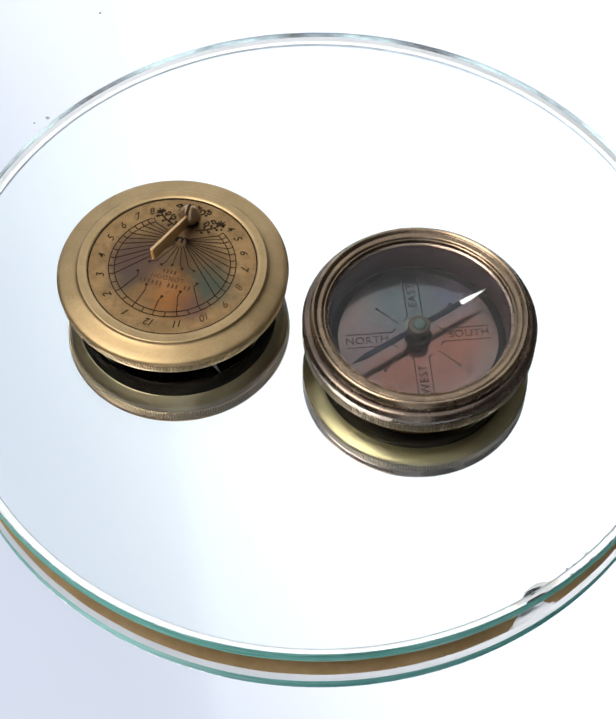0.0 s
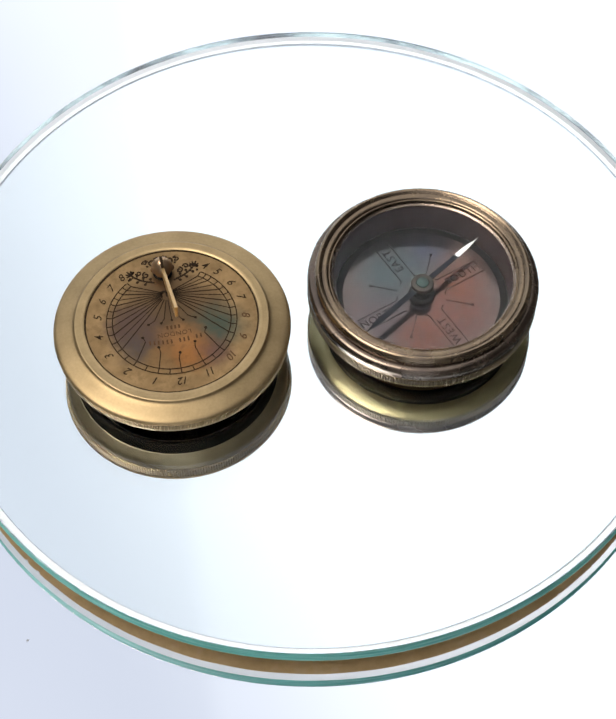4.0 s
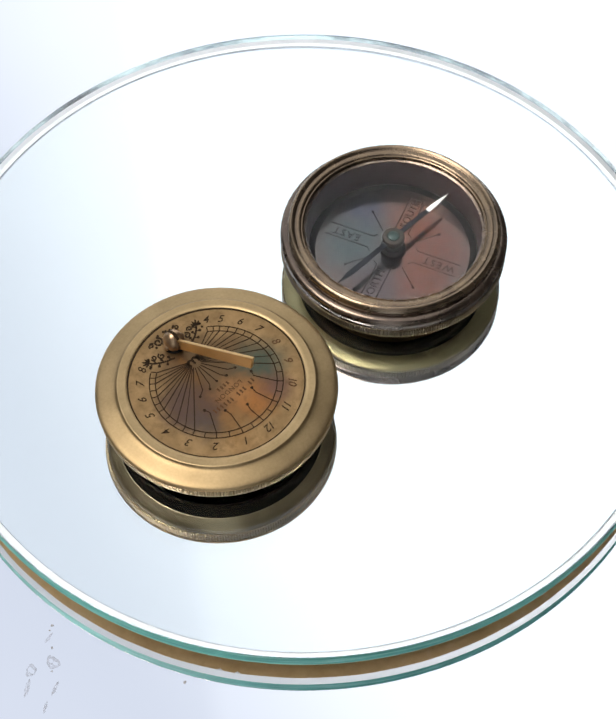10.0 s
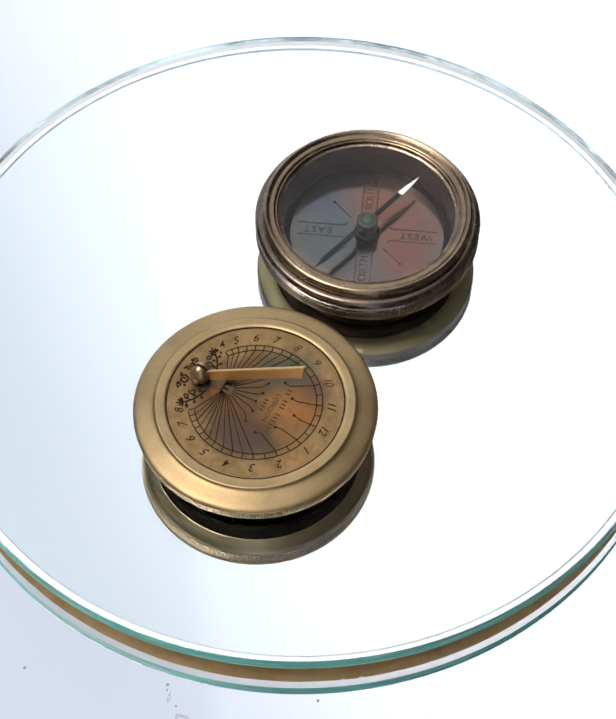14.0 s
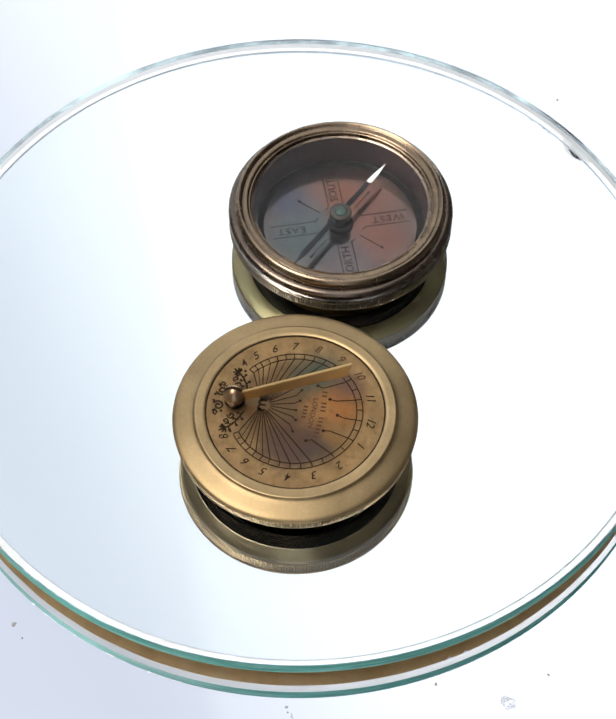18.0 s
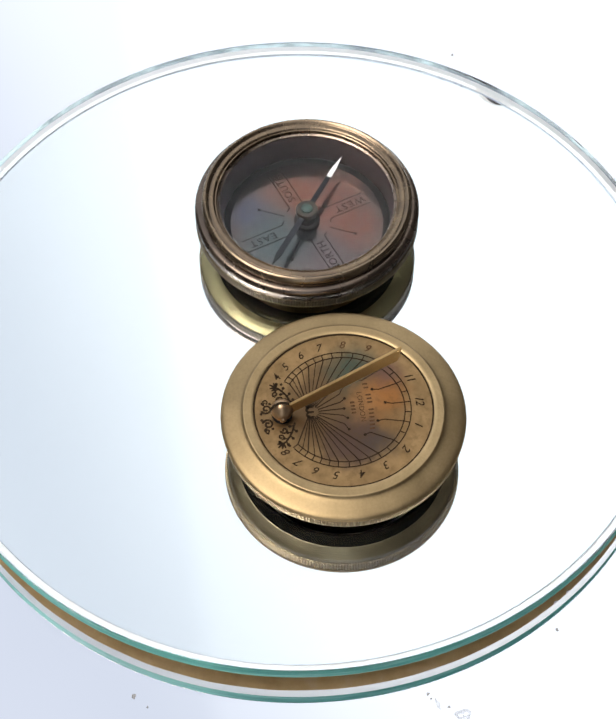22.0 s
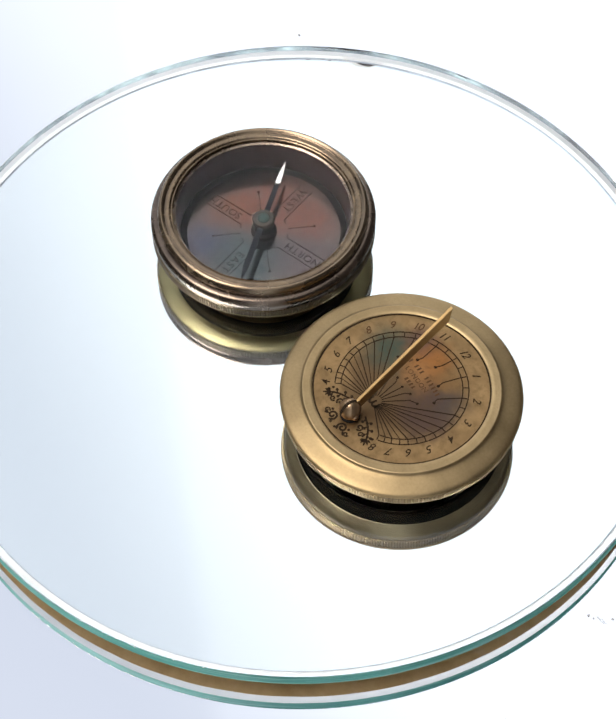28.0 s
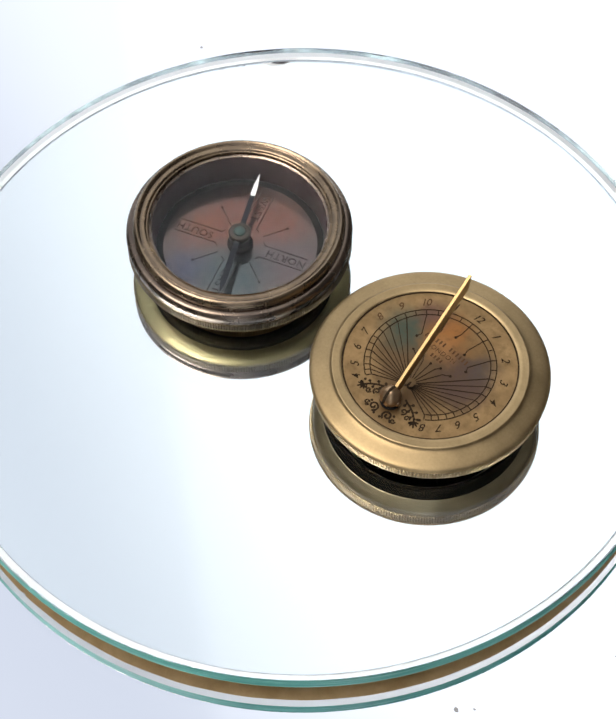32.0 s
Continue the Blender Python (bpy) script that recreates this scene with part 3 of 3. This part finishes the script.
def sundial_face(root, m, raised):
    plate = part("sundial_plate", lathe([(0, PLATE_Z - 0.6), (22.2, PLATE_Z - 0.6), (22.2, PLATE_Z), (0, PLATE_Z)], 120), PLATE, root, "brass sundial plate with orange and teal heat patina", m)
    z = PLATE_Z
    bm = ribbon(bmesh.new(), arc(22.02, 0, 360, 120)[:-1], 0.42, z, closed=True)
    part("border_line", bm, INK, plate, "", m)
    bm = bmesh.new()
    for r in (15.1, 16.6):
        ribbon(bm, arc(r, 54, -234, 110), 0.29, z)
    marks = [HOURS[0][1]]
    for (_, a), (_, b) in zip(HOURS, HOURS[1:]):
        marks += [(a + b) / 2, b]
    for a in marks:
        c, s = math.cos(radians(a)), math.sin(radians(a))
        ribbon(bm, [(15.1 * c, 15.1 * s), (16.6 * c, 16.6 * s)], 0.27, z)
    part("hour_scale", bm, INK, plate, "", m)
    for k, (text, a) in enumerate(HOURS):
        c, s = math.cos(radians(a)), math.sin(radians(a))
        end = (15.1 * c, 15.1 * s)
        d = Vector(end) - Vector(HUB)
        start = (HUB[0] + d.x * 0.09, HUB[1] + d.y * 0.09)
        bm = bmesh.new()
        if 6 <= k <= 10:
            # lines broken round the lettering, each half ending in a hook and a small dot
            off = k - 8
            to_noon = -0.62 * off
            f = (0.36, 0.40, 0.46)[abs(off)]
            p = (HUB[0] + d.x * (f - 0.05), HUB[1] + d.y * (f - 0.05))
            q = (HUB[0] + d.x * f + to_noon, HUB[1] + d.y * f)
            ribbon(bm, [start, p, q], 0.25, z), disc_at(bm, q[0], q[1], 0.36, z)
            g = (0.80, 0.72, 0.65)[abs(off)]
            p = (HUB[0] + d.x * (g + 0.07), HUB[1] + d.y * (g + 0.07))
            q = (HUB[0] + d.x * g + (to_noon or 0.5), HUB[1] + d.y * g)
            ribbon(bm, [end, p, q], 0.26, z), disc_at(bm, q[0], q[1], 0.4, z)
        else:
            ribbon(bm, [start, end], 0.29, z)
        part("hour_line", bm, INK, plate, "", m)
        bm = letters(text, 3.0, 0.28, 0.015, 0.85)
        part("numeral", bm, INK_SOFT if k in (4, 5, 6) else INK, plate, "", m @ at(18.8 * c, 18.8 * s, z + 0.03, a - 90))
    # half-hour lines
    for (ta, a), (tb, b) in zip(HOURS[:5] + HOURS[11:], HOURS[1:6] + HOURS[12:]):
        h = radians((a + b) / 2)
        end = Vector((15.1 * math.cos(h), 15.1 * math.sin(h)))
        d = end - Vector(HUB)
        part("half_hour_line", ribbon(bmesh.new(), [(HUB[0] + d.x * 0.12, HUB[1] + d.y * 0.12), tuple(end)], 0.2, z), INK, plate, "", m)
    # the small mark at the root of the hour lines
    bm = bmesh.new()
    for dx in (-0.75, 0.75):
        ribbon(bm, arc(0.75, 0, 180, 10, HUB[0] + dx, HUB[1] + 0.1), 0.55, z)
    for dx in (-1.5, 0.0, 1.5):
        ribbon(bm, [(HUB[0] + dx, HUB[1] + 0.1), (HUB[0] + dx * 0.9, HUB[1] - 0.9)], 0.55, z)
    part("root_mark", bm, INK, plate, "", m)
    # lettering: a barred line, the town, a barred year
    bm = bmesh.new()
    for i in range(13):
        if i not in (6, 10):
            u = (i - 6) * 1.08
            box(bm, u - 0.22, u + 0.22, -7.3 + 0.012 * u * u, -6.05 + 0.012 * u * u, z, z + 0.05)
    part("lettering", bm, INK_SOFT, plate, "illegible stamped line", m)
    part("lettering", letters("LONDON", 1.85, 0.0, 0.0, 1.12), INK_SOFT, plate, "stamped town name", m @ at(0, -4.35, z + 0.03, 180))
    bm = bmesh.new()
    for i in range(4):
        box(bm, (i - 1.5) * 1.0 - 0.26, (i - 1.5) * 1.0 + 0.26, -2.9, -1.8, z, z + 0.05)
    part("lettering", bm, INK_SOFT, plate, "illegible stamped year", m)
    # leaf scrolls about the pivot
    bm = bmesh.new()

    def leaf(x, y, a, long, wide):
        pts = [(long * (0.5 - 0.5 * math.cos(math.pi * i / 6)), wide * math.sin(math.pi * i / 6)) for i in range(7)]
        pts += [(p, -q) for p, q in pts[-2:0:-1]]
        c, n = math.cos(a), math.sin(a)
        lo = [bm.verts.new(((x + p * c - q * n) * MM, (y + p * n + q * c) * MM, z * MM)) for p, q in pts]
        hi = [bm.verts.new((v.co.x, v.co.y, (z + 0.06) * MM)) for v in lo]
        bm.faces.new(hi)
        for i in range(len(pts)):
            k = (i + 1) % len(pts)
            bm.faces.new((lo[i], lo[k], hi[k], hi[i]))

    def curl(x, y, r, a0, turn, wide):
        pts = [(x + r * (1 - 0.8 * i / 22) * math.cos(radians(a0 + turn * i / 22)), y + r * (1 - 0.8 * i / 22) * math.sin(radians(a0 + turn * i / 22))) for i in range(23)]
        ribbon(bm, pts, wide, z)

    def sprig(side, pts):
        """A bowed stem with ball-tipped shoots on either hand and a fan of leaves at its end."""
        pts = [(side * x, y) for x, y in pts]
        ribbon(bm, pts, 0.5, z)
        for k, ((x0, y0), (x1, y1)) in enumerate(zip(pts, pts[1:])):
            a = math.atan2(y1 - y0, x1 - x0)
            for way in (-1, 1):
                if (k + (way > 0)) % 2 == 0:
                    b = a + way * 1.15
                    tip = (x1 + 1.0 * math.cos(b), y1 + 1.0 * math.sin(b))
                    ribbon(bm, [(x1, y1), tip], 0.34, z), disc_at(bm, tip[0], tip[1], 0.4, z)
        a = math.atan2(pts[-1][1] - pts[-2][1], pts[-1][0] - pts[-2][0])
        for k in range(-2, 3):
            leaf(pts[-1][0], pts[-1][1], a + 0.62 * k, 1.9 - 0.22 * abs(k), 0.25)

    for side in (-1, 1):
        sprig(side, [(2.5, 12.3), (3.4, 12.7), (4.3, 13.0), (5.2, 13.4), (6.1, 13.9), (6.9, 14.5), (7.6, 15.1), (8.1, 15.8)])
        curl(side * 2.2, 18.9, 1.35, 90 + 40 * side, side * 470, 0.52)
        curl(side * 4.4, 15.2, 0.95, 90, -side * 430, 0.46)
        curl(side * 6.2, 16.2, 0.8, 180, -side * 420, 0.42)
        curl(side * 4.2, 19.1, 0.7, 200, side * 400, 0.4)
        disc_at(bm, side * 0.9, 20.3, 0.36, z), disc_at(bm, side * 3.6, 17.9, 0.36, z), disc_at(bm, side * 8.9, 14.4, 0.34, z)
        leaf(side * 1.0, 19.3, math.pi / 2 - side * 0.6, 1.3, 0.32)
        leaf(side * 3.2, 19.3, math.pi / 2 - side * 0.9, 1.2, 0.32)
    part("scroll_ornament", bm, INK, plate, "blackened engraved leaf scrolls", m)
    # slotted pivot and gnomon
    px, py = PIVOT
    if raised:
        dome = [(0, 5.6), (0.75, 5.42), (1.5, 4.9), (2.2, 4.0), (2.7, 3.0), (2.75, 2.2), (2.35, 1.2), (2.0, 0.4), (2.1, 0.0)]
    else:
        dome = [(0, 2.38), (0.9, 2.25), (1.7, 1.85), (2.2, 1.2), (2.35, 0.6), (2.2, 0.0)]
    bm = lathe(dome, 40)
    bm2 = part("pivot_screw", bm, KNOB, root, "domed brass pivot with a slot", m @ at(px, py, z))
    bm = bmesh.new()
    top = [(p, h) for p, h in dome if h > (2.0 if raised else 1.0)]
    line = [(-p, h) for p, h in top[:0:-1]] + top
    strip = [[bm.verts.new((x * MM, p * 1.03 * MM, (h + 0.06) * MM)) for x in (-0.4, 0.4)] for p, h in line]
    for u, v in zip(strip, strip[1:]):
        bm.faces.new((u[0], u[1], v[1], v[0]))
    part("slot", bm, INK, bm2, "", m @ at(px, py, z))
    if raised:
        for way in (-1, 1):
            rivet = lathe([(0, 1.0), (0.45, 0.92), (0.85, 0.6), (1.05, 0.1), (1.05, -0.5)], 24)
            part("rivet", rivet, KNOB, bm2, "round rivet head", m @ at(px, py, z + 1.9) @ pose(way * 2.15 * MM, 0, 0, 0, 90 * way, 0))
    base = lathe([(2.5, 0.0), (2.5, 0.25), (2.2, 0.4), (0, 0.4)], 40)
    part("washer", base, COLLAR if raised else BRASS, bm2, "", m @ at(px, py, z))
    if raised:
        side = [(15.4, 3.0), (13.9, 1.0), (12.6, 1.3), (-12.7, 18.6), (-13.4, 23.5)]
    else:
        side = [(15.6, 2.3), (15.6, 0.3), (-14.0, 0.3), (-15.5, 2.2)]
    bm = bmesh.new()
    sides = [[bm.verts.new(((x + 0.02 * (15 - y)) * MM, y * MM, (z + h) * MM)) for y, h in side] for x in (-0.42, 0.42)]
    for s in sides:
        bm.faces.new(s)
    n = len(side)
    for i in range(n):
        bm.faces.new((sides[0][i], sides[0][(i + 1) % n], sides[1][(i + 1) % n], sides[1][i]))
    bmesh.ops.bevel(bm, geom=bm.edges[:], offset=0.1 * MM, segments=1, affect="EDGES")
    part("gnomon", bm, GNOMON, root, "raised brass gnomon blade" if raised else "folded brass gnomon blade", m)


def compass_face(root, m):
    """The compass side, in heights above the mirror when it lies face up."""
    z = 3.2
    dial = part("dial", lathe([(0, z - 0.4), (22.7, z - 0.4), (22.7, z), (0, z)], 120), DIAL, root, "copper dial with blue-grey and orange patina", m)
    # flat black ring added for the shaded border of the dial
    part("seat_ring", lathe([(20.75, z + 0.03), (22.74, z + 0.03)], 120), SHADE_BLACK, root, "black ring put in for the shade round the dial", m)
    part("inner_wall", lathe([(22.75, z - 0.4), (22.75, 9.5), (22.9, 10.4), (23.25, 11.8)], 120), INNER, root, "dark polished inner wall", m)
    pane = part("glass_pane", lathe([(0, 11.9), (23.9, 11.9), (23.9, 12.5), (0, 12.5)], 120), PANE, root, "clear compass glass", m)
    pane.visible_shadow = False
    bm = bmesh.new()
    for r, w in ((18.9, 0.18), (19.9, 0.14)):
        ribbon(bm, arc(r, 0, 360, 100)[:-1], w, z, closed=True)
    for i in range(120):
        a = radians(i * 3)
        r1 = 20.4 if i % 5 else 20.7
        ribbon(bm, [(19.9 * math.cos(a), 19.9 * math.sin(a)), (r1 * math.cos(a), r1 * math.sin(a))], 0.14 if i % 5 else 0.22, z)
    part("degree_ring", bm, DIAL_FAINT, dial, "engraved degree ring", m)
    for word, a, turn in (("NORTH", 90, -90), ("EAST", 0, 0), ("SOUTH", -90, -90), ("WEST", 180, 0)):
        c, s = math.cos(radians(a)), math.sin(radians(a))
        bm = bmesh.new()
        for w in (-2.0, 2.0):
            ribbon(bm, [(6.4 * c - w * s, 6.4 * s + w * c), (18.8 * c - w * s, 18.8 * s + w * c)], 0.27, z)
            e = 1 if w > 0 else -1
            ribbon(bm, [(6.4 * c - w * s, 6.4 * s + w * c), (5.6 * c - (w + 1.1 * e) * s, 5.6 * s + (w + 1.1 * e) * c)], 0.23, z)
        part("cardinal_box", bm, DIAL_INK, dial, "", m)
        part("cardinal_word", letters(word, 3.1, 0.0, 0.0, 1.2 if len(word) == 4 else 1.05), DIAL_INK, dial, "", m @ at(13.3 * c, 13.3 * s, z + 0.03, turn))
    for word, a in (("NE", 45), ("SE", -45), ("SW", -135), ("NW", 135)):
        c, s = math.cos(radians(a)), math.sin(radians(a))
        bm = ribbon(bmesh.new(), [(6.6 * c, 6.6 * s), (13.6 * c, 13.6 * s)], 0.22, z)
        disc_at(bm, 13.7 * c, 13.7 * s, 0.38, z)
        part("arrow", bm, DIAL_INK, dial, "", m)
        part("cardinal_word", letters(word, 1.9, 0.0, -0.03), DIAL_FAINT, dial, "", m @ at(16.7 * c, 16.7 * s, z + 0.03, 0))
    part("pivot_post", lathe([(3.5, z), (3.45, z + 0.9), (3.1, z + 1.2), (2.5, z + 1.3), (2.2, z + 1.9), (1.6, z + 2.2), (1.4, 6.8), (0, 6.9)], 32), COLLAR, root, "dark pivot post", m)
    # the needle, built along +x about its own pivot
    bm = bmesh.new()
    zn = 7.9
    pts = [(-21.0, 0.0), (-16.5, 0.8), (-2.2, 0.75), (2.2, 0.75), (13.3, 0.68), (13.3, -0.68), (2.2, -0.75), (-2.2, -0.75), (-16.5, -0.8)]
    blade(bm, pts, zn - 0.12, zn + 0.12)
    needle = new("needle", mesh_of("needle", bm, STEEL, False))
    needle.parent = root
    tagged(needle, "blued steel needle with a white pointed tip")
    bm = bmesh.new()
    blade(bm, [(13.3, 0.68), (16.6, 0.6), (21.4, 0.0), (16.6, -0.6), (13.3, -0.68)], zn - 0.12, zn + 0.12)
    part("needle_tip", bm, WHITE_TIP, needle, "white painted tip", None, False)
    part("needle_collar", lathe([(0, zn - 1.2), (2.4, zn - 1.2), (2.9, zn - 0.5), (3.0, zn + 0.5), (2.8, zn + 0.95), (2.3, zn + 1.1), (1.75, zn + 1.0), (1.6, zn + 0.8), (0, zn + 0.8)], 32), DULL_BRONZE, needle, "dull bronze collar")
    part("needle_cap", lathe([(1.6, zn + 0.8), (1.55, zn + 1.2), (1.1, zn + 1.5), (0, zn + 1.62)], 32), VERDIGRIS, needle, "green patinated jewel cap")
    return needle


def blade(bm, pts, z0, z1):
    lo = [bm.verts.new((x * MM, y * MM, z0 * MM)) for x, y in pts]
    hi = [bm.verts.new((x * MM, y * MM, z1 * MM)) for x, y in pts]
    bm.faces.new(lo[::-1]), bm.faces.new(hi)
    n = len(pts)
    for i in range(n):
        bm.faces.new((lo[i], lo[(i + 1) % n], hi[(i + 1) % n], hi[i]))


def sundial_compass(name, label, sundial_up):
    root = tagged(new(name), label, "compass", "brass sundial compasses")
    s = Matrix.Identity(4) if sundial_up else FLIP
    k = FLIP if sundial_up else Matrix.Identity(4)
    part("flange", lathe(FLANGE if sundial_up else STEEP_FLANGE), BRASS if sundial_up else POLISHED, root, "smooth yellow brass flange", s)
    if not sundial_up:
        # this ring's black imitates the deep shade beneath the case
        part("raised_ring", lathe(STEEP_RING), SHADE_BLACK, root, "raised ring under the case, coloured black for shade", s)
    knurl(s, root, RIM_BRASS if sundial_up else KNURL)
    part("body", lathe(TAPERED_BODY if sundial_up else BODY, closed=True), CASE if sundial_up else DARK_CASE, root, "tapering grey brass case wall" if sundial_up else "dark bronze case wall", s)
    # the lower bezel of the sundial unit gets its shade as black colour
    part("bezel", lathe(SLIM_BEZEL if sundial_up else BEZEL), SHADE_BLACK if sundial_up else BRONZE, root, "plain bezel coloured black for shade" if sundial_up else "ribbed dark bronze bezel", s)
    sundial_face(root, s, sundial_up)
    needle = compass_face(root, k)
    if sundial_up:
        for ob in (needle, *needle.children):
            if ob is needle:
                ob.matrix_basis = k @ pose(0, 0, 0, 0, 0, 40)
    return root, needle


SUNDIAL_AT, SUNDIAL_TURN = (-36.8, 7.19), -15.0
COMPASS_AT, COMPASS_TURN = (27.15, -9.26), 95.5
sundial, sundial_needle = sundial_compass("sundial_compass", "antique brass pocket sundial with raised gnomon lying on the mirror", True)
compass, compass_needle = sundial_compass("sundial_compass", "bronze pocket compass with glass lying face up on the mirror", False)


def motions():
    for thing, (x, y), turn in ((turntable, (0, 0), 0), (mirror, (0, 0), 0), (sundial, SUNDIAL_AT, SUNDIAL_TURN), (compass, COMPASS_AT, COMPASS_TURN)):
        walk(thing, [(t, pose(0, 0, 0, 0, 0, a) @ at(x, y, 0, turn)) for t, a in TURN])
    walk(compass_needle, [(t, pose(0, 0, 0, 0, 0, a - turn_at(t) - COMPASS_TURN)) for t, a in POINTS])


motions()
